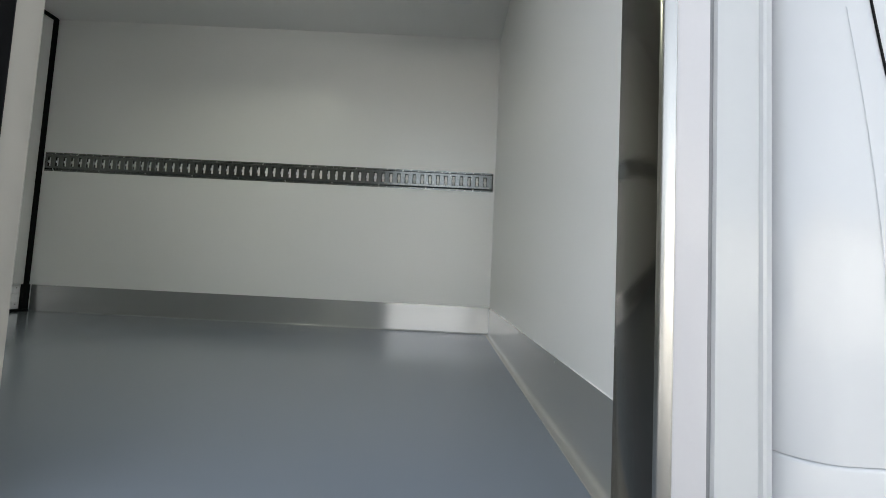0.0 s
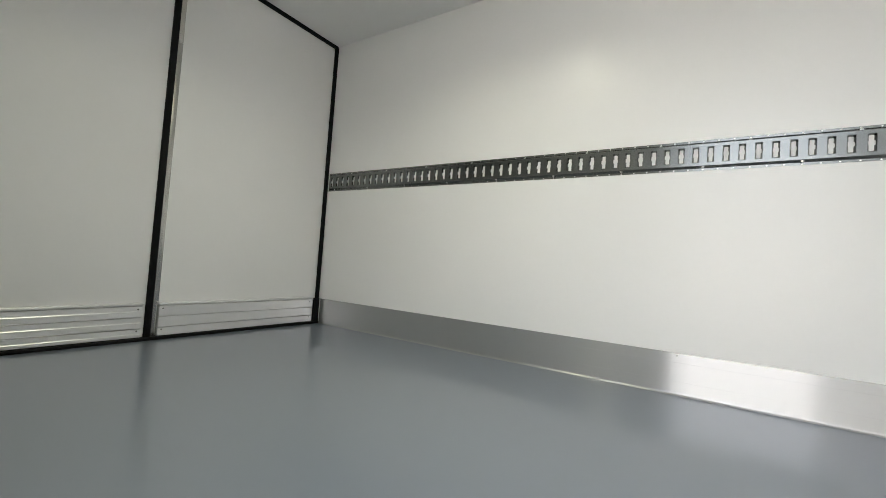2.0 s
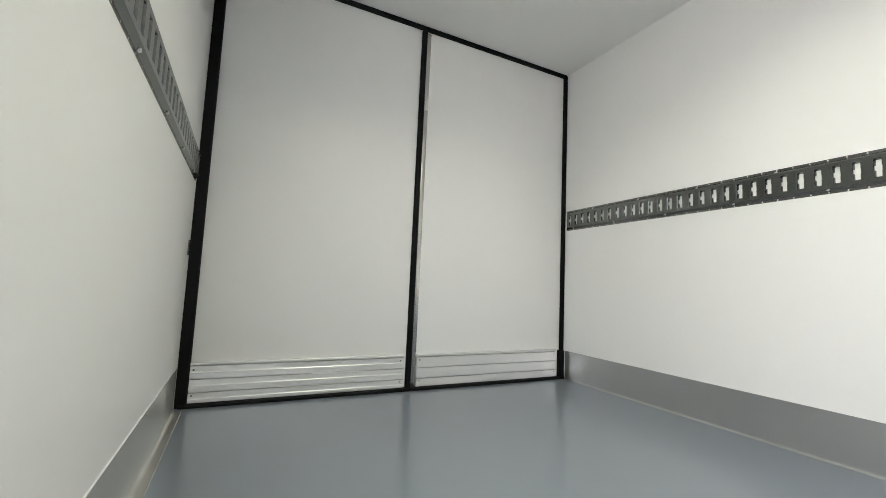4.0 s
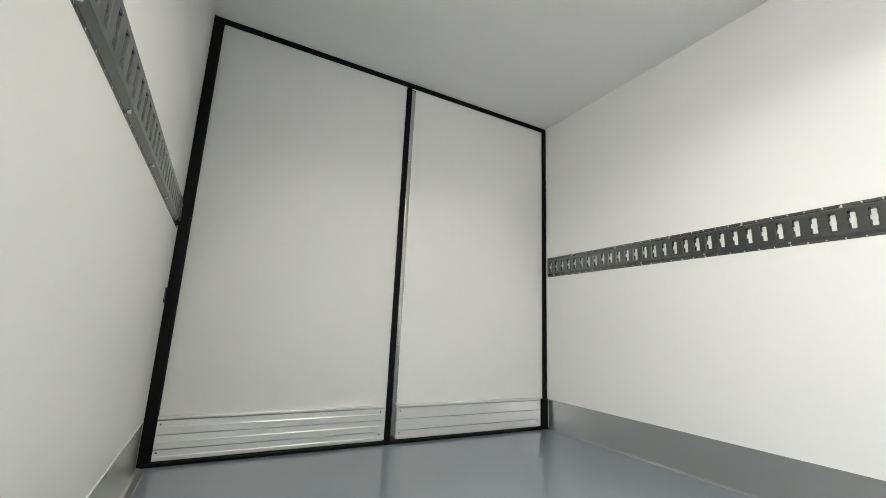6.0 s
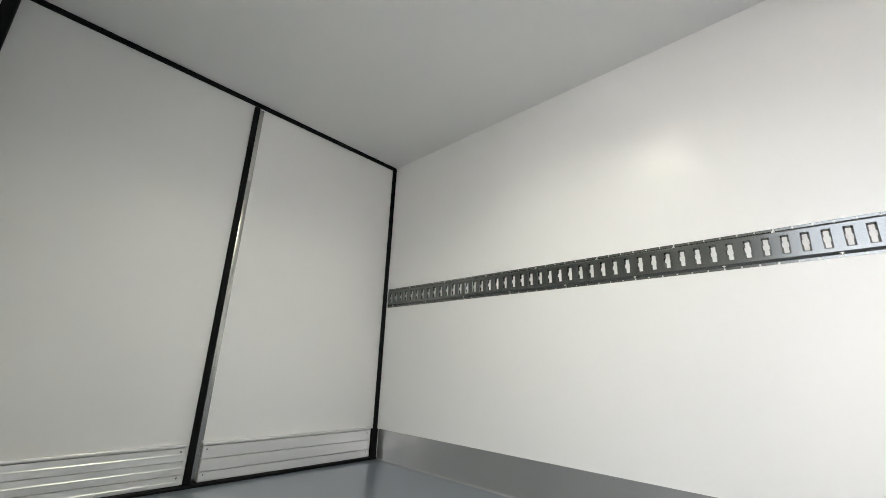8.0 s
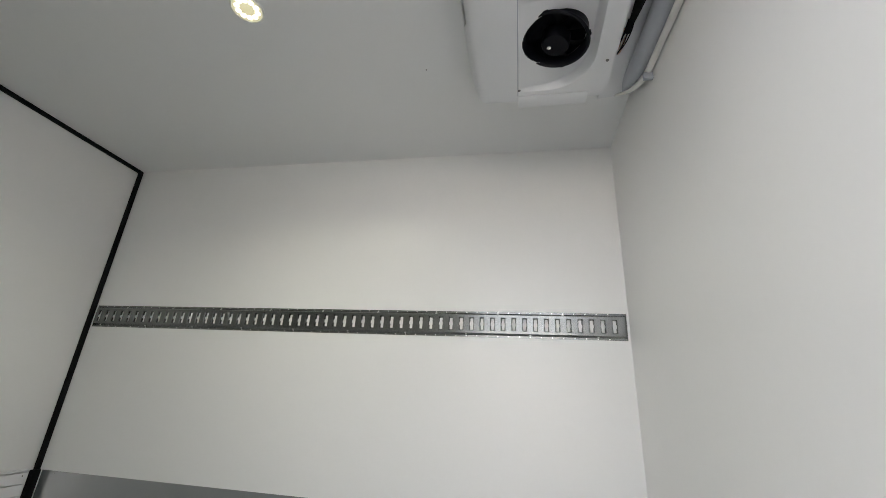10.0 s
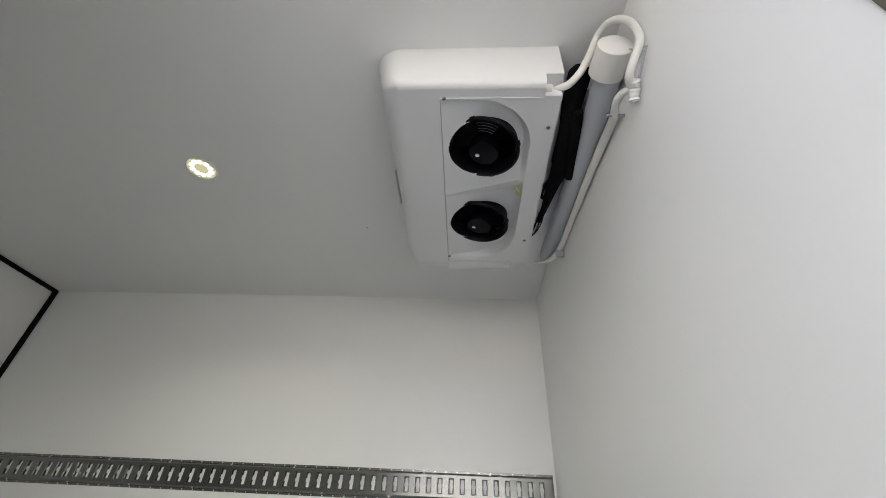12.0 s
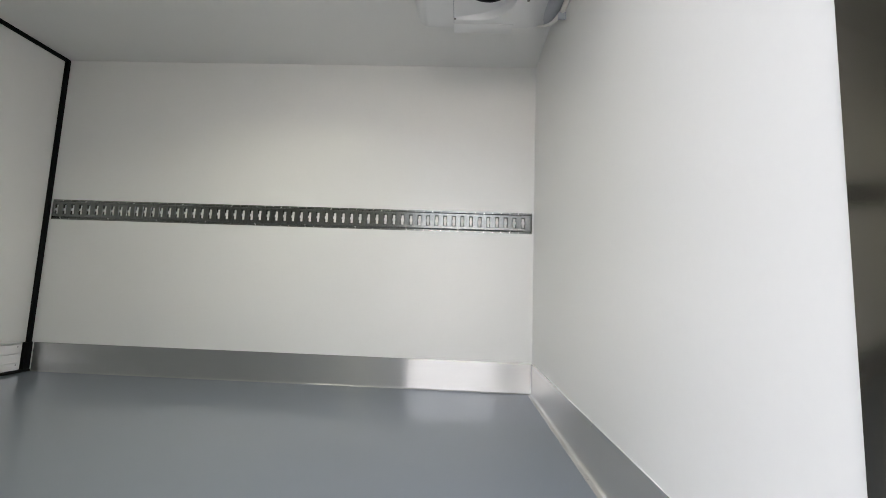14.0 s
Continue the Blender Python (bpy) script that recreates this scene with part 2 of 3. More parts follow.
part("head_lining", block((SILL_X, OUT, HEAD - 0.004), (-0.004, 0.004, HEAD - 0.0005)), STAINLESS, lining)
part("door_gasket", block((SILL_X - 0.02, -0.08, 0), (SILL_X + 0.01, -0.0435, HEAD), 0.006, 3), RUBBER, lining, "black rubber gasket")
part("sill", block((SILL_X, OUT - 0.02, -0.02), (-0.004, 0.0, 0.001), 0.0008), BRUSHED_X, lining)

# white outer frame and corner moulding
frame_post = empty("corner_post", (0, 0, 0))
tagged(frame_post, "white lacquered outer corner post of the box body", "post", kind="structure")
part("frame_face", block((0.0125, OUT - 0.004, -0.12), (0.0585, EDGE, TOP + 0.1), 0.003), FRAME_WHITE, frame_post)
# grey strip whose colour stands in for the shade in the groove
part("groove_shade", block((0.059, OUT + 0.004, -0.12), (0.067, EDGE, TOP + 0.1)), DULL_GREY, frame_post)
ridge = [(0.0675, EDGE), (0.0675, OUT + 0.004), (0.0705, OUT)]
ridge += [(0.132, OUT + 0.006), (0.135, OUT + 0.002), (0.14, OUT + 0.002), (0.143, OUT + 0.007), (0.153, OUT + 0.01), (0.156, OUT + 0.02), (0.156, EDGE)]
part("corner_profile", sweep(ridge, (0, 0, -0.12), (1, 0, 0), (0, 1, 0), (0, 0, TOP + 0.22)), PROFILE_WHITE, frame_post, "extruded white corner profile with a raised bead")


# ---- aluminium skirting ----
def rivet_mesh():
    return mesh_of("rivet", lathe([(0.0001, 0.0022), (0.0022, 0.002), (0.0036, 0.001), (0.004, 0)], 10), DARK_SCREW, True)


RIVET = rivet_mesh()


def skirting_far():
    ob = empty("baseboard", (0, FAR, 0))
    tagged(ob, "brushed aluminium skirting plate with fine ribs on the wall", "baseboard", kind="structure")
    out = [(0.0, 0.003), (0.0, 0.169), (0.0025, 0.169), (0.0025, 0.013), (0.0028, 0.009), (0.0036, 0.006), (0.005, 0.0038), (0.007, 0.0022), (0.0088, 0.0014), (0.0088, 0.0004), (0.0, 0.0004)]
    part("plate", sweep(out, (REAR + 0.019, 0, 0), (0, -1, 0), (0, 0, 1), (-REAR - 0.02, 0, 0)), BRUSHED_X, ob)
    for z in (0.13, 0.054):
        part("rib", tube([(REAR + 0.02, -0.0022, z), (-1.5, -0.0022, z), (-0.007, -0.0022, z)], 0.0006, 12), BRUSHED_X, ob)
    part("corner_joint", block((-0.0046, -0.0042, 0.004), (-0.0032, -0.0008, 0.169)), PVC, ob, "narrow grey joint in the corner")
    for x in (-0.103, -0.81, -1.51, -2.21, -2.86):
        piece("rivet", RIVET, ob, pose(x, -0.0025, 0.158, 90))
    return ob


def skirting_angle(name, length, place, turn, screws, label, leg=0.025):
    """An aluminium angle: a plate on the wall and a leg on the floor. Runs along local x, faces local -y."""
    ob = empty(name)
    ob.matrix_world = pose(*place, 0, 0, turn)
    tagged(ob, label, "baseboard", kind="structure")
    out = [(0.0, 0.169), (0.0025, 0.169), (0.0025, 0.0155), (0.0029, 0.0112), (0.0044, 0.0076), (0.0072, 0.0047), (0.0108, 0.0031), (0.0145, 0.0024), (leg - 0.0015, 0.0019), (leg, 0.0007), (0.0, 0.0007)]
    part("plate", sweep(out, (0, 0, 0), (0, -1, 0), (0, 0, 1), (length, 0, 0)), BRUSHED_Y, ob)
    part("sealant_bead", sweep([(0, 0.1692), (0.0026, 0.1692), (0.002, 0.1703), (0, 0.1712)], (0, 0, 0), (0, -1, 0), (0, 0, 1), (length, 0, 0)), GELCOAT, ob, "thin white sealant bead", smooth=False)
    for u in screws:
        piece("rivet", RIVET, ob, pose(u, -0.0025, 0.158, 90))
    for u in (0.24, 1.05):
        piece("rivet", RIVET, ob, pose(u, -0.015, 0.002))
    return ob


skirting_far()
skirting_angle("baseboard", FAR - EDGE - 0.004, (0, FAR - 0.003, 0), -90, (0.024, 0.17, 0.52, 1.04, 1.56), "brushed aluminium angle skirting along the bulkhead wall")
skirting_angle("baseboard", SILL_X - REAR - 0.06, (SILL_X - 0.01, NEAR, 0), 180, (0.2, 0.8, 1.4, 1.85), "brushed aluminium angle skirting along the side wall", 0.032)


# ---- lashing rails ----
PITCH = 0.0508


def rail_mesh(slots, left=0.036, right=0.054):
    """A pressed lashing rail: flanges with small holes, a raised middle with key-shaped slots. Runs along x, faces -y, foot at z = 0."""
    bm = bmesh.new()
    length = left + right + PITCH * (slots - 1)
    hi, lo, edge, mid = 0.1235, 0.0, 0.009, 0.0178
    face_out, flange_out = 0.0115, 0.0008

    def quad(points):
        bm.faces.new([bm.verts.new(p) for p in points])

    def ring(outer, inner, depth):
        a, b = [bm.verts.new(p) for p in outer], [bm.verts.new(p) for p in inner]
        c = [bm.verts.new((x, y + depth, z)) for x, y, z in inner]
        n = len(a)
        for i in range(n):
            j = (i + 1) % n
            bm.faces.new((a[i], a[j], b[j], b[i]))
            if depth:
                bm.faces.new((b[i], b[j], c[j], c[i]))

    zc = (hi + lo) / 2
    half = zc - mid
    for s in range(slots):
        x = left + PITCH * s
        p = PITCH / 2
        outer = [(p * 0.5, half), (p, half), (p, 0.012), (p, 0.006), (p, -0.006), (p, -0.012), (p, -half), (p * 0.5, -half)]
        outer += [(-u, -v) for u, v in outer]
        inner = [(0.0052, 0.0274), (0.0066, 0.026), (0.0066, 0.0088), (0.009, 0.0066), (0.009, -0.0066), (0.0066, -0.0088), (0.0066, -0.026), (0.0052, -0.0274)]
        inner += [(-u, -v) for u, v in inner]
        # the edge rolls inwards: a soft lip, then a steep throat, shallower at the middle tabs
        rim = [(u + math.copysign(0.0052 if abs(v) > 0.007 else 0.0026, u), v + (math.copysign(0.0046, v) if abs(v) > 0.02 else 0)) for u, v in inner]
        lip = [(u + math.copysign(0.0037 if abs(v) > 0.007 else 0.0016, u), v + (math.copysign(0.0032, v) if abs(v) > 0.02 else 0)) for u, v in inner]
        deep = [0.0094 if abs(v) > 0.007 else 0.0042 for u, v in inner]
        ring([(x + u, -face_out, zc + v) for u, v in outer], [(x + u, -face_out, zc + v) for u, v in rim], 0)
        ring([(x + u, -face_out, zc + v) for u, v in rim], [(x + u, -face_out + 0.0013, zc + v) for u, v in lip], 0)
        ring([(x + u, -face_out + 0.0013, zc + v) for u, v in lip], [(x + u, -face_out + d, zc + v) for (u, v), d in zip(inner, deep)], 0.0006)
        for z0, z1 in ((lo, edge), (hi - edge, hi)):
            zm = (z0 + z1) / 2
            h6 = [(x + p + 0.003 * math.cos(a), -flange_out, zm + 0.003 * math.sin(a)) for a in (math.pi / 2 - math.pi / 3 * k for k in range(6))]
            if s < slots - 1:
                o6 = [(x + p, -flange_out, z1), (x + 2 * p, -flange_out, z1), (x + 2 * p, -flange_out, z0), (x + p, -flange_out, z0), (x, -flange_out, z0), (x, -flange_out, z1)]
                ring(o6, h6, 0.0006)
    x0, x1 = left - PITCH / 2, left + PITCH * (slots - 0.5)
    a, b = left, left + PITCH * (slots - 1)
    for u0, u1 in ((0.011, x0), (x1, length - 0.011)):
        quad([(u0, -face_out, mid), (u1, -face_out, mid), (u1, -face_out, hi - mid), (u0, -face_out, hi - mid)])
    for u0, u1 in ((0, a), (b, length)):
        for z0, z1 in ((lo, edge), (hi - edge, hi)):
            quad([(u0, -flange_out, z0), (u1, -flange_out, z0), (u1, -flange_out, z1), (u0, -flange_out, z1)])
    # sloped shoulders, end lips and the outer rim
    for z0, z1 in ((edge, mid), (hi - edge, hi - mid)):
        quad([(0, -flange_out, z0), (length, -flange_out, z0), (length - 0.011, -face_out, z1), (0.011, -face_out, z1)])
    for u0, u1 in ((0, 0.011), (length, length - 0.011)):
        quad([(u0, -flange_out, edge), (u1, -face_out, mid), (u1, -face_out, hi - mid), (u0, -flange_out, hi - edge)])
        quad([(u0, 0, lo), (u0, -flange_out, lo), (u0, -flange_out, hi), (u0, 0, hi)])
    for z in (lo, hi):
        quad([(0, 0, z), (length, 0, z), (length, -flange_out, z), (0, -flange_out, z)])
    bmesh.ops.remove_doubles(bm, verts=bm.verts, dist=0.00002)
    return bm, length


RAIL_SCREW = mesh_of("screw", lathe([(0.0001, 0.0014), (0.0042, 0.0012), (0.0056, 0.0004), (0.006, -0.004)], 12), SCREW, True)


def lashing_rail(slots, m, label):
    ob = empty("lashing_rail")
    ob.matrix_world = m
    tagged(ob, label, "cargo rail", group="lashing rails")
    bm, length = rail_mesh(slots)
    part("rail", bm, ZINC, ob, smooth=False)
    for first, z in ((4.5, 0.1095), (1.5, 0.014)):
        k = first
        while k < slots - 1:
            piece("screw", RAIL_SCREW, ob, pose(length - 0.054 - PITCH * k, -0.007, z, 90))
            k += 6
    for x in (0.008, length - 0.008):
        for z in (0.004, 0.1195):
            piece("screw", RIVET, ob, pose(x, -0.0009, z, 90))
    return ob


RAIL_Z = 0.911
lashing_rail(57, pose(-2.946, FAR, RAIL_Z), "dark galvanised steel lashing rail with slots screwed to the white wall")
lashing_rail(36, pose(-1.042, NEAR, RAIL_Z, 0, 0, 180), "dark galvanised lashing rail ending at the black door seal")


# ---- rear doors ----
DOOR = REAR - 0.014


def door_board(parent, y0, y1, ribs):
    """A ribbed aluminium kick board on a door leaf: three planks, each with a rounded step, and narrow joints."""
    lows = (0.0165, 0.0585, 0.1115)
    for k, z0 in enumerate(lows):
        z1 = (lows + (0.1655,))[k + 1] - 0.0026
        h = z1 - z0
        mid = h * (0.36 if k == 0 else 0.5)
        step = 0.0024 if ribs else 0.0
        out = [(-0.005, 0), (0.0095, 0), (0.0112, 0.0015), (0.0114, mid - 0.004)]
        if ribs:
            out += [(0.0118, mid - 0.002), (0.0118, mid), (0.0114 - step * 0.4, mid + 0.0026), (0.0114 - step, mid + 0.0042)]
        out += [(0.0114 - step, h - 0.0006), (0.0105 - step, h), (-0.005, h)]
        part("board", sweep(out, (DOOR + 0.005, y0, z0), (1, 0, 0), (0, 0, 1), (0, y1 - y0, 0)), BOARD, parent, "ribbed aluminium kick board", smooth=False)
    part("cap_strip", block((DOOR, y0 - 0.001, 0.1656), (DOOR + 0.0185, y1 + 0.001, 0.1785), 0.004, 4), BOARD, parent)
    for y in (y0 + 0.017, y1 - 0.017):
        for z in (0.046, 0.149):
            piece("screw", RIVET, parent, pose(DOOR + (0.014 if ribs else 0.0155), y, z, 0, 90))


def rear_door(y0, y1, board0, board1, ribs, label):
    ob = empty("rear_door", (0, 0, 0))
    tagged(ob, label, "door", group="rear doors")
    part("leaf", block((DOOR - 0.06, y0, 0.012), (DOOR, y1, 1.924), 0.003), GELCOAT_RAISED, ob)
    door_board(ob, board0, board1, ribs)
    return ob


rear_door(0.03, 0.985, 0.03, 0.957, True, "closed white insulated rear door leaf with ribbed aluminium kick board")
right_leaf = rear_door(1.004, 1.985, 1.0265, 1.947, False, "closed white rear door leaf with steel edge strip and kick board")
part("edge_strip", block((DOOR, 1.002, 0.012), (DOOR + 0.004, 1.026, 1.475), 0.0012), STAINLESS, right_leaf, "polished steel edge strip")
part("edge_strip", block((DOOR, 1.002, 1.477), (DOOR + 0.004, 1.026, 1.91), 0.0012), STAINLESS, right_leaf)

seal = empty("door_seal", (REAR, 0, 0))
tagged(seal, "black rubber seal framing the rear doors", "door seal", kind="structure")
part("side_seal", block((-0.03, NEAR - 0.006, 0.0), (0.012, 0.035, TOP - 0.002), 0.009, 4), RUBBER, seal)
part("side_seal", block((-0.03, 1.983, 0.0), (0.002, FAR + 0.004, TOP - 0.002), 0.006, 4), RUBBER, seal)
part("corner_seal", block((-0.03, 1.968, 0.0), (0.009, FAR + 0.003, 0.17), 0.004, 3), RUBBER, seal)
part("top_seal", block((-0.03, NEAR, 1.92), (0.004, FAR, TOP + 0.004), 0.009, 4), RUBBER, seal)
part("middle_seal", block((-0.03, 0.972, 0.0), (0.0, 1.0015, 1.915), 0.006, 4), RUBBER, seal)
part("bottom_seal", block((-0.03, 0.003, 0.0005), (0.02, FAR - 0.002, 0.015), 0.005, 3), RUBBER, seal)

# small strike plate behind the seal on the side wall
strike = empty("strike_plate", (-2.9, NEAR, 0.64))
tagged(strike, "small grey steel strike plate beside the door seal", "strike plate")
part("plate", block((-0.02, 0, -0.03), (0.015, 0.004, 0.03), 0.0015), ZINC, strike)


# ---- ceiling lamp ----
def ceiling_lamp():
    ob = empty("ceiling_lamp", LAMP)
    tagged(ob, "round recessed ceiling lamp with a lit ring of leds", "ceiling lamp")
    part("rim", lathe([(0.0605, 0), (0.0605, -0.002), (0.058, -0.0038), (0.0545, -0.004), (0.0525, -0.0025), (0.0525, 0)], 48), LED_RIM, ob)
    part("lens_disc", lathe([(0.0524, -0.0005), (0.0524, -0.0015), (0.0001, -0.002)], 40), LAMP_DISC, ob)
    for k in range(10):
        a = 2 * math.pi * k / 10
        part("led", lathe([(0.0001, -0.0034), (0.0078, -0.003), (0.0098, -0.0016)], 10, pose(0.036 * math.cos(a), 0.036 * math.sin(a), 0)), LED, ob)
    data = bpy.data.lights.new("lamp_light", "AREA")
    data.shape, data.size, data.energy, data.color = "DISK", 0.09, LAMP_WATTS, (0.99, 0.98, 0.74)
    data.spread = radians(145)
    light = new("lamp_light", data)
    light.parent = ob
    light.matrix_local = pose(0, 0, -0.008)
    return ob


ceiling_lamp()
tagged(part("ceiling_rivet", lathe([(0.0001, -0.0018), (0.0024, -0.0016), (0.0036, 0)], 10, pose(-0.876, 1.345, TOP)), DARK_SCREW), "tiny dull rivet head in the white ceiling", "rivet")


# ---- evaporator ----
UNIT_Z = 1.772             # its underside
UX0, UX1, UY0, UY1 = -0.66, -0.155, 0.503, 1.385


def recess(x, y):
    """Depth of the fan recess above the underside at a place."""
    x0, x1, y0, y1 = -0.49, -0.222, 0.562, 1.335
    r = 0.165
    if x < x0:
        return 0.0
    qx, qy = x - (x1 - r), abs(y - (y0 + y1) / 2) - ((y1 - y0) / 2 - r)
    inside = r - (math.hypot(max(qx, 0), max(qy, 0)) + min(max(qx, qy), 0))
    if inside <= 0:
        return 0.0
    k = (x - x0) / (x1 - x0)
    depth = 0.003 + 0.045 * k
    # a wedge parts the two scoops: a crisp ridge, then a slope down into the second
    low, high = 0.946 - 0.075 * k, 0.955
    if y < low:
        depth *= 1 - 0.85 * max(0.0, (y - 0.6) / (low - 0.6))
    elif y < high:
        depth *= 0.15 + 0.85 * (y - low) / (high - low)
    return depth * min(1.0, inside / 0.016)


def evaporator():
    ob = empty("evaporator", (0, 0, 0))
    tagged(ob, "white ceiling evaporator unit with two black fans", "cooling unit")
    # underside with the recess
    bm = bmesh.new()
    nx, ny = 150, 258
    x0, x1, y0, y1 = UX0 + 0.05, UX1, UY0 + 0.024, UY1
    grid = []
    for i in range(nx + 1):
        row = []
        for j in range(ny + 1):
            x, y = x0 + (x1 - x0) * i / nx, y0 + (y1 - y0) * j / ny
            row.append(bm.verts.new((x, y, UNIT_Z + recess(x, y))))
        grid.append(row)
    fans = ((-0.366, 0.742), (-0.369, 1.11))
    for i in range(nx):
        for j in range(ny):
            c = (grid[i][j].co + grid[i + 1][j + 1].co) / 2
            if all(math.hypot(c.x - fx, c.y - fy) > 0.107 for fx, fy in fans) and not (c.x > -0.204 and c.y < 0.551):
                bm.faces.new((grid[i][j], grid[i + 1][j], grid[i + 1][j + 1], grid[i][j + 1]))
    loose = [v for v in bm.verts if not v.link_faces]
    bmesh.ops.delete(bm, geom=loose, context="VERTS")
    part("underside", bm, PLASTIC, ob, "white moulded underside with a scooped fan recess")
    # casing: left side and near end drawn down from the ceiling, rounded over to the underside
    levels = [(TOP, 0, 0), (TOP - 0.05, 0.01, 0.001), (UNIT_Z + 0.055, 0.024, 0.002), (UNIT_Z + 0.03, 0.031, 0.003), (UNIT_Z + 0.016, 0.04, 0.005), (UNIT_Z + 0.007, 0.05, 0.009), (UNIT_Z + 0.0015, 0.065, 0.016), (UNIT_Z, 0.078, 0.024)]
    cx, cy = UX0 + 0.055, UY0 + 0.06
    bm = bmesh.new()
    rows = []
    for z, in_left, in_front in levels:
        rx, ry = 0.083 - in_left, 0.06 - in_front
        row = [(cx - rx + 0.008, UY1), (cx - rx + 0.002, UY1 - 0.03), (cx - rx, UY1 - 0.12)]
        row += [(cx - rx * math.cos(a), cy - ry * math.sin(a)) for a in (math.pi / 2 * k / 10 for k in range(11))]
        row += [(-0.204, cy - ry), (-0.2035, cy - ry), (UX1, cy - ry)]
        rows.append([bm.verts.new((x, y, max(z, UNIT_Z + 0.034) if x > -0.2037 else z)) for x, y in row])
    for a, b in zip(rows, rows[1:]):
        for n in range(len(a) - 1):
            bm.faces.new((a[n], a[n + 1], b[n + 1], b[n]))
    part("casing", bm, PLASTIC, ob, "white rounded moulded casing")
    part("hose_niche", block((-0.2036, UY0 + 0.0245, UNIT_Z + 0.0345), (UX1 - 0.0035, 0.551, UNIT_Z + 0.038)), PLASTIC, ob)
    part("niche_wall", block((-0.207, UY0 + 0.026, UNIT_Z + 0.001), (-0.2042, 0.5515, UNIT_Z + 0.034)), PLASTIC, ob)
    part("niche_back", block((-0.2036, 0.5512, UNIT_Z + 0.0005), (UX1 - 0.001, 0.554, UNIT_Z + 0.034)), PLASTIC, ob)
    part("casing_seam", block((-0.492, 0.5545, UNIT_Z - 0.002), (-0.204, 0.5575, UNIT_Z + 0.001), 0.0008), PLASTIC, ob)
    part("back_panel", block((UX1 - 0.003, UY0 + 0.003, UNIT_Z + 0.0345), (UX1, 0.554, TOP - 0.001), 0.001), PLASTIC, ob)
    part("back_panel", block((UX1 - 0.003, 0.5545, UNIT_Z + 0.0), (UX1, UY1 - 0.002, TOP - 0.001), 0.001), PLASTIC, ob)
    part("end_panel", block((UX0 + 0.04, UY1 - 0.002, UNIT_Z), (UX1, UY1 + 0.002, TOP - 0.001)), PLASTIC, ob)
    part("drain_lip", block((-0.49, UY1 - 0.03, UNIT_Z - 0.005), (-0.225, UY1 + 0.035, UNIT_Z - 0.001), 0.002), PLASTIC, ob)
    part("panel_seam", block((-0.4935, UY0 + 0.056, UNIT_Z - 0.0012), (-0.4905, UY1 - 0.03, UNIT_Z + 0.002), 0.0005), PVC, ob)
    for x, y in ((-0.487, 1.325), (-0.481, 0.556), (-0.177, 0.657), (-0.181, 1.208)):
        part("screw", lathe([(0.0001, -0.003), (0.004, -0.0027), (0.0062, 0)], 12, pose(x, y, UNIT_Z - 0.0005)), DARK_SCREW, ob)
    for fx, fy in fans:
        evaporator_fan(ob, pose(fx, fy, UNIT_Z + 0.016, 180, 10, 0) @ Matrix.Scale(1.1, 4), fy < 1)
    # stickers
    warning = part("sticker", block((-0.0006, -0.045, -0.017), (0.0004, 0.045, 0.017)), STICKER_WHITE, ob, "small white warning sticker")
    warning.matrix_local = pose(-0.2335, 0.935, UNIT_Z + 0.02, 0, -19.6, 0)
    part("mark", block((-0.0014, -0.03, -0.012), (-0.0007, -0.004, 0.012)), STICKER_YELLOW, warning)
    part("mark", block((-0.0014, 0.012, -0.012), (-0.0007, 0.03, 0.012)), STICKER_YELLOW, warning)
    plate = part("name_plate", block((-0.004, 0, -0.014), (0, 0.17, 0.014), 0.001), STICKER_WHITE, ob, "white maker's plate with dark bars")
    plate.matrix_local = pose(UX0 - 0.0065, 0.88, UNIT_Z + 0.06, 0, 14, 0)
    for k, (y0, y1) in enumerate(((0.012, 0.062), (0.068, 0.1), (0.106, 0.158))):
        part("bar", block((-0.0048, y0, -0.006), (-0.004, y1, 0.006)), INK, plate)
    return ob


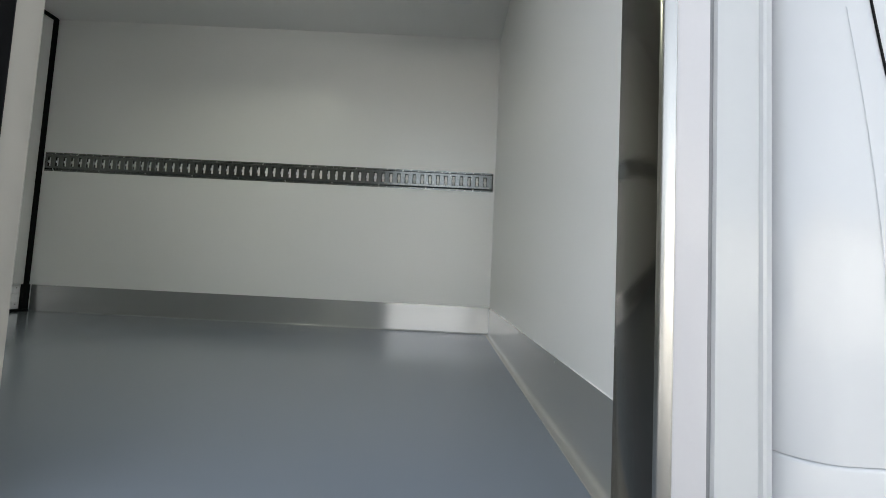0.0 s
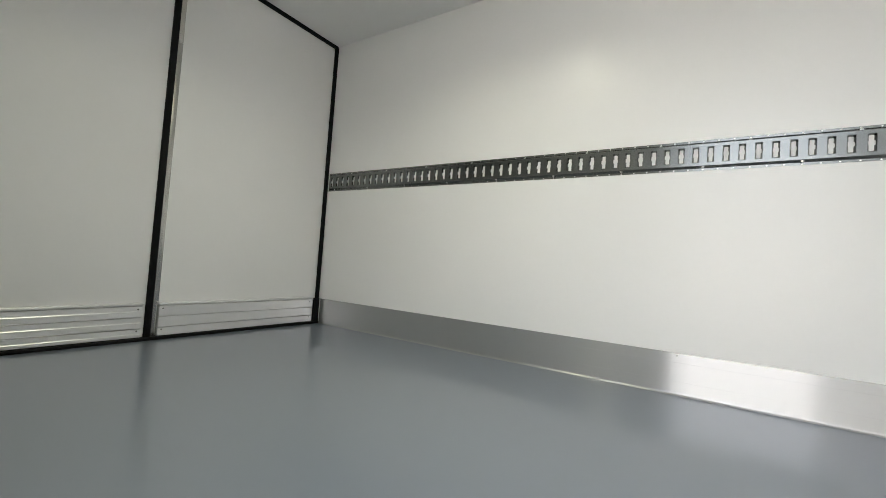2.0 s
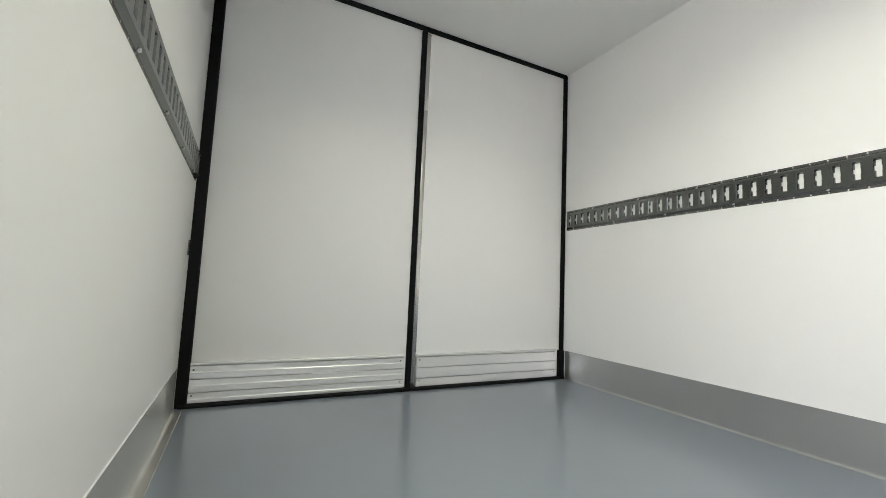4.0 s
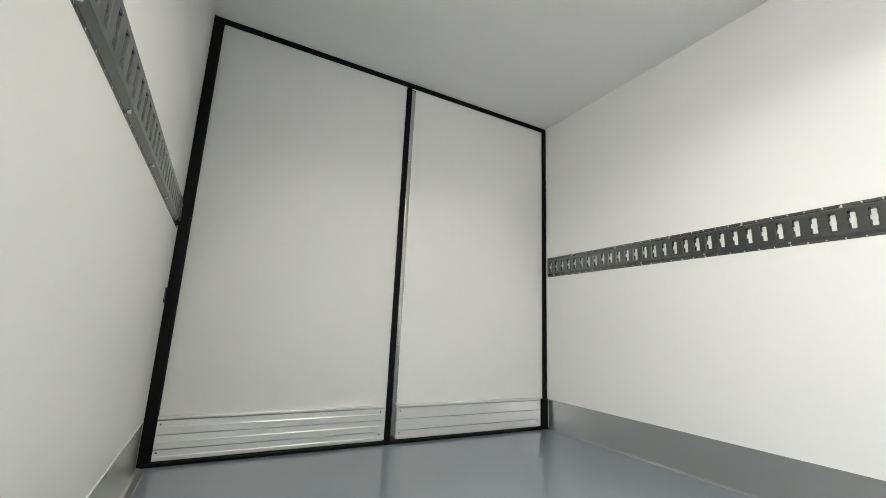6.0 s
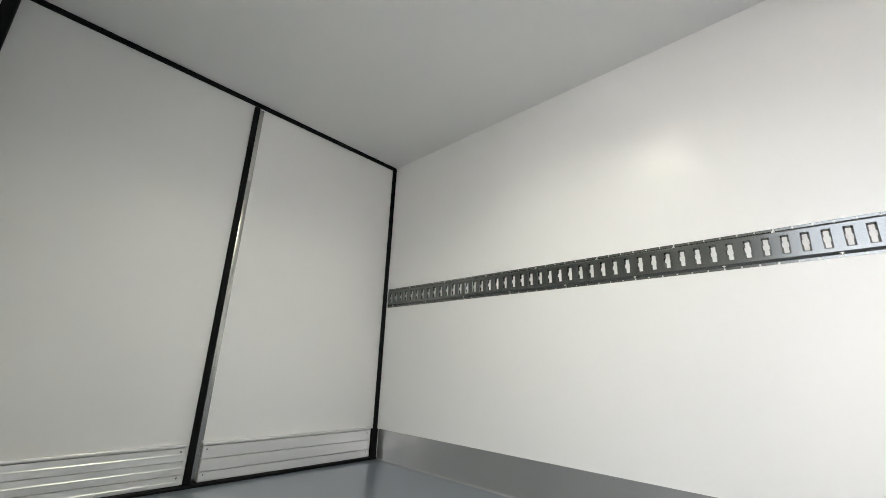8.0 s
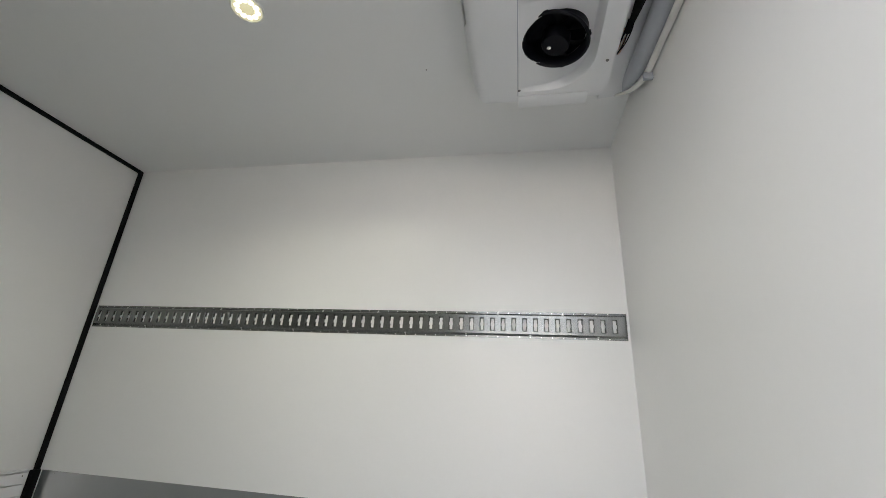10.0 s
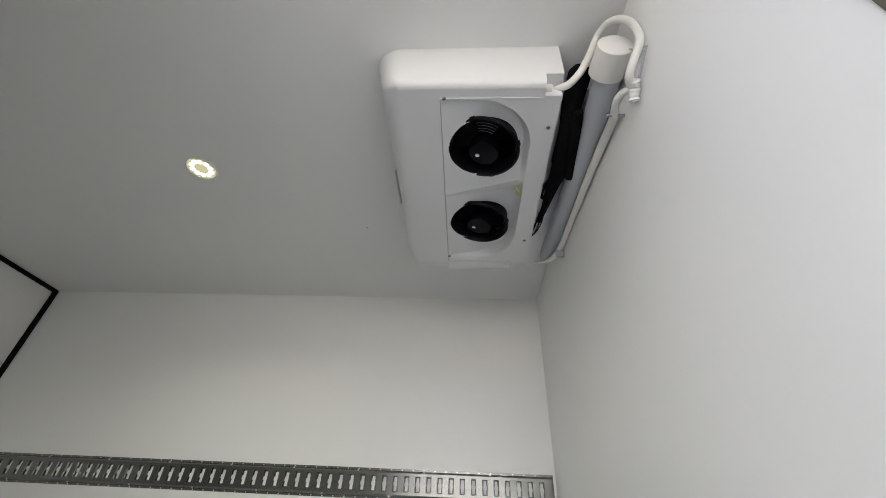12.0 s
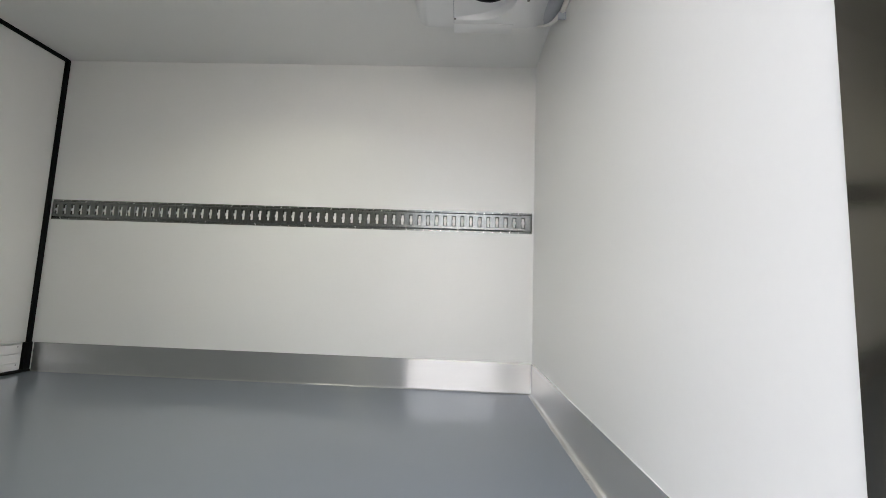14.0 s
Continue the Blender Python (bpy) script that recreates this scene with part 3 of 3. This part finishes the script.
def evaporator_fan(parent, m, fins):
    """An axial fan; local z points out of the unit."""
    def put(name, bm, mat, owner, label=""):
        bmesh.ops.transform(bm, matrix=m, verts=bm.verts)
        return part(name, bm, mat, owner, label)
    shroud = put("fan", lathe([(0.098, -0.05), (0.098, 0.0), (0.106, 0.001), (0.107, 0.007), (0.104, 0.011), (0.099, 0.011), (0.096, 0.006), (0.094, -0.048), (0.0001, -0.05)], 48), FAN_BLACK, parent, "black plastic axial fan")
    put("motor_hub", lathe([(0.043, -0.045), (0.043, -0.008), (0.04, -0.002), (0.0001, 0.0)], 28, pose(0.004, -0.022, 0.006)), FAN_BLACK, shroud)
    put("hub_cap", lathe([(0.0065, -0.002), (0.0065, 0.0015), (0.005, 0.0022), (0.0001, 0.0022)], 14, pose(-0.014, -0.027, 0.006)), SCREW, shroud, "bright round shaft cap")
    for k in range(7):
        bm = bmesh.new()
        a0 = 2 * math.pi * k / 7
        grid = []
        for i in range(5):
            r = 0.04 + 0.052 * i / 4
            row = []
            for j in range(5):
                a = a0 + (0.62 + 0.1 * i / 4) * (j / 4) + 0.12 * i / 4
                row.append(bm.verts.new((r * math.cos(a), r * math.sin(a), -0.04 + 0.028 * j / 4)))
            grid.append(row)
        for i in range(4):
            for j in range(4):
                bm.faces.new((grid[i][j], grid[i + 1][j], grid[i + 1][j + 1], grid[i][j + 1]))
        bmesh.ops.solidify(bm, geom=bm.faces[:], thickness=0.002)
        put("blade", bm, FAN_BLACK, shroud)
    for k in range(5 if fins else 0):
        # pale guard fins behind the blades
        r = 0.05 + 0.009 * k
        put("guard_fin", tube([(r * math.cos(a), r * math.sin(a), -0.009) for a in (1.05 + 0.2 * j for j in range(5))], 0.0009, 6), DULL_GREY, shroud)
    for k in range(4):
        a = math.pi * (0.1 + 0.5 * k)
        bm = bmesh.new()
        box(bm, (0.1, -0.008, 0.0), (0.1095, 0.008, 0.008), 0.002)
        bmesh.ops.transform(bm, matrix=Matrix.Rotation(a, 4, "Z"), verts=bm.verts)
        put("clip", bm, FAN_BLACK, shroud)


evaporator()


# ---- pipes in the corner above the bulkhead ----
def corner_duct():
    ob = empty("corner_duct", (0, 0, 0))
    tagged(ob, "grey plastic corner pipe with a white end cap", "pipe")
    part("pipe", tube([(-0.042, 0.49, 1.795), (-0.041, 0.75, 1.798), (-0.038, 1.1, 1.83), (-0.037, 1.35, 1.862), (-0.037, 1.5, 1.905)], 0.036, 28), PVC, ob)
    part("end_cap", lathe([(0.0001, -0.043), (0.038, -0.042), (0.0435, -0.038), (0.0455, -0.031), (0.0465, 0.04), (0.043, 0.041)], 36, pose(-0.0475, 0.463, 1.797, -87.5)), HOSE, ob, "cream push-on end cap")
    return ob


corner_duct()
tray_outline = [(UX1 + 0.003, 0.6), (UX1 + 0.003, 1.53), (-0.11, 1.525)] + [(-0.11 + 0.066 * math.sin(a), 1.445 + 0.08 * math.cos(a)) for a in (math.pi / 2 * k / 8 for k in range(1, 9))] + [(-0.044, 0.6)]
tagged(part("drain_tray", sweep(tray_outline, (0, 0, 1.874), (1, 0, 0), (0, 1, 0), (0, 0, 0.012)), PLASTIC, smooth=False), "white plastic tray under the ceiling beside the cooling unit", "tray")


def foam_sleeve():
    ob = empty("insulated_pipe", (0, 0, 0))
    tagged(ob, "black foam insulated refrigerant pipes with bare copper end", "pipe")
    def swell(t):
        return min(0.03, 0.018 + 0.12 * t) + 0.0028 * math.sin(13 * t) if t < 0.6 else max(0.009, 0.03 - 0.062 * (t - 0.6))
    part("foam_sleeve", tube([(-0.09, 0.535, 1.89), (-0.096, 0.555, 1.87), (-0.108, 0.62, 1.832), (-0.108, 0.69, 1.81), (-0.105, 0.765, 1.81), (-0.103, 0.849, 1.808), (-0.114, 0.941, 1.805), (-0.122, 1.045, 1.805), (-0.13, 1.13, 1.808)], swell, 14), FOAM, ob)
    part("foam_sleeve", tube([(-0.1, 0.62, 1.795), (-0.088, 0.71, 1.79), (-0.078, 0.8, 1.79), (-0.07, 0.862, 1.79), (-0.069, 0.876, 1.791)], lambda t: 0.02 - 0.006 * t - (0.006 if t > 0.97 else 0), 12), FOAM, ob)
    part("foam_loop", tube([(-0.13, 0.91, 1.805), (-0.146, 0.94, 1.8), (-0.144, 0.98, 1.8), (-0.126, 1.0, 1.808)], 0.007, 8), FOAM, ob)
    for dx in (0, 0.012):
        part("copper_pipe", tube([(-0.138 + dx, 1.12, 1.815), (-0.144 + dx, 1.19, 1.812), (-0.15 + dx, 1.23, 1.82), (-0.16, 1.24, 1.83)], 0.0045, 8), COPPER, ob)
    part("cable", tube([(-0.135, 1.08, 1.81), (-0.142, 1.14, 1.802), (-0.152, 1.19, 1.808)], 0.003, 8), FOAM, ob)
    part("cable", tube([(-0.128, 1.1, 1.806), (-0.133, 1.16, 1.8), (-0.146, 1.215, 1.801), (-0.158, 1.24, 1.812)], 0.0022, 8), FOAM, ob)
    part("cable", tube([(-0.124, 1.06, 1.803), (-0.121, 1.11, 1.797), (-0.131, 1.175, 1.798), (-0.15, 1.222, 1.806)], 0.0022, 8), FOAM, ob)
    part("pipe_clamp", lathe([(0.0085, -0.005), (0.0095, -0.004), (0.0095, 0.004), (0.0085, 0.005)], 14, pose(-0.139, 1.135, 1.814, 90, 0, 8)), SCREW, ob, "bright steel pipe clamp")
    part("valve_body", block((-0.158, 1.165, 1.812), (-0.146, 1.2, 1.83), 0.003), SCREW, ob, "small bright valve body")
    for k in range(4):
        part("cable_tie", block((-0.1165 + 0.003 * k, 0.632 + 0.011 * k, 1.796), (-0.1115 + 0.003 * k, 0.637 + 0.011 * k, 1.802), 0.001), STICKER_WHITE, ob, "white plastic tie end")
    return ob


foam_sleeve()


def drain_hose():
    ob = empty("drain_hose", (0, 0, 0))
    tagged(ob, "cream drain hose looping from the unit down to the wall", "hose")
    part("loop", tube([(-0.212, 0.55, 1.8), (-0.179, 0.556, 1.812), (-0.155, 0.546, 1.803), (-0.136, 0.534, 1.802), (-0.108, 0.517, 1.828), (-0.091, 0.491, 1.849), (-0.077, 0.468, 1.874), (-0.066, 0.446, 1.889), (-0.051, 0.42, 1.891), (-0.03, 0.399, 1.872), (-0.0155, 0.385, 1.823), (-0.0125, 0.382, 1.775), (-0.016, 0.383, 1.735), (-0.023, 0.397, 1.712), (-0.031, 0.416, 1.693), (-0.035, 0.44, 1.677), (-0.026, 0.458, 1.672)], 0.0102, 14), HOSE, ob)
    part("hose_socket", lathe([(0.0135, -0.012), (0.016, -0.01), (0.016, 0.012), (0.0135, 0.013)], 18, pose(-0.194, 0.553, 1.806, 0, 90)), HOSE, ob)
    # joint wrapped in white tape
    def lumps(t):
        return 0.0125 + 0.001 * math.sin(17 * t) + 0.0012 * math.sin(31 * t + 1)
    part("taped_joint", tube([(-0.022, 0.446, 1.672), (-0.017, 0.462, 1.668), (-0.016, 0.478, 1.656), (-0.014, 0.487, 1.648)], lumps, 11), JOINT_TAPE, ob, "lumpy white tape on the hose joint")
    part("lower_bend", tube([(-0.018, 0.468, 1.672), (-0.028, 0.482, 1.684), (-0.038, 0.504, 1.69), (-0.038, 0.527, 1.693), (-0.032, 0.552, 1.697), (-0.026, 0.566, 1.705)], 0.0098, 12), HOSE, ob)
    part("wall_run", tube([(-0.026, 0.564, 1.708), (-0.019, 0.6, 1.722), (-0.016, 0.811, 1.757), (-0.0135, 1.257, 1.801), (-0.02, 1.36, 1.812), (-0.045, 1.44, 1.83), (-0.09, 1.5, 1.86)], lambda t: 0.0125 if t < 0.66 else 0.0125 - 0.024 * (t - 0.66), 12), HOSE, ob)
    part("bracket", block((-0.036, 0.398, 1.728), (-0.001, 0.403, 1.734), 0.001), HOSE, ob)
    part("bracket_rod", tube([(-0.017, 0.37, 1.688), (-0.017, 0.402, 1.677), (-0.017, 0.436, 1.666)], 0.0026, 8), PVC, ob)
    part("hose_clip", block((-0.05, 0.556, 1.692), (-0.004, 0.562, 1.698), 0.001), PVC, ob)
    part("cable_clip", block((-0.034, 1.31, 1.77), (0, 1.325, 1.8), 0.002), PVC, ob)
    return ob


drain_hose()


# ---- the cab beside the opening ----
def cab():
    ob = empty("truck_cab", (0.14, 0, -0.85))
    tagged(ob, "glossy white truck cab standing close to the box", "truck cab")
    def shell(z0, z1, grow):
        bm = bmesh.new()
        box(bm, (0.018, OUT - 0.02 - grow, z0), (1.7, FAR + 0.12, z1))
        edges = [e for e in bm.edges if abs(e.verts[0].co.z - e.verts[1].co.z) > 0.1]
        bmesh.ops.bevel(bm, geom=edges, offset=0.07, segments=8, profile=0.5, affect="EDGES")
        tops = [e for e in bm.edges if e.verts[0].co.z > z1 - 0.001 and e.verts[1].co.z > z1 - 0.001]
        bmesh.ops.bevel(bm, geom=tops, offset=0.005, segments=3, profile=0.5, affect="EDGES")
        return bm
    part("upper_body", shell(1.0, 2.75, 0.0), PAINT, ob)
    part("lower_body", shell(0.25, 0.9992, 0.002), PAINT, ob)
    y = OUT - 0.021
    part("door_gap", tube([(0.1, y, 1.8), (0.112, y, 1.67), (0.121, y, 1.61), (0.145, y, 1.487), (0.18, y, 1.36)], 0.0015, 8), RUBBER, ob, "thin black door gap")
    part("body_crease", tube([(0.088, y, 1.6), (0.112, y, 1.45), (0.129, y, 1.307), (0.136, y, 1.2)], 0.0004, 6), PAINT, ob)
    return ob


cab()

# ---- outside ----
bm = bmesh.new()
bmesh.ops.create_grid(bm, x_segments=2, y_segments=2, size=400)
bmesh.ops.translate(bm, vec=(0, 0, -0.85), verts=bm.verts)
structure("ground", bm, CONCRETE, "worn grey asphalt yard beside the truck", "ground")


def yard_bounce():
    """Unseen block added across the yard to bounce sunlight inside; cab paint mirrors it."""
    ob = empty("bounce_wall", (-2, -13, -0.85))
    tagged(ob, "grey flat-topped block, unseen, added across the yard to bounce sunlight", "building")
    part("wall", block((-16, -8, 0), (46, 0, 3.9), 0.02), BOUNCE_GREY, ob)
    part("top_slab", block((-16.3, -8.3, 3.9), (46.3, 0.3, 4.1), 0.02), BOUNCE_TOP, ob, "flat grey top slab of the added bounce block")
    return ob


yard_bounce()
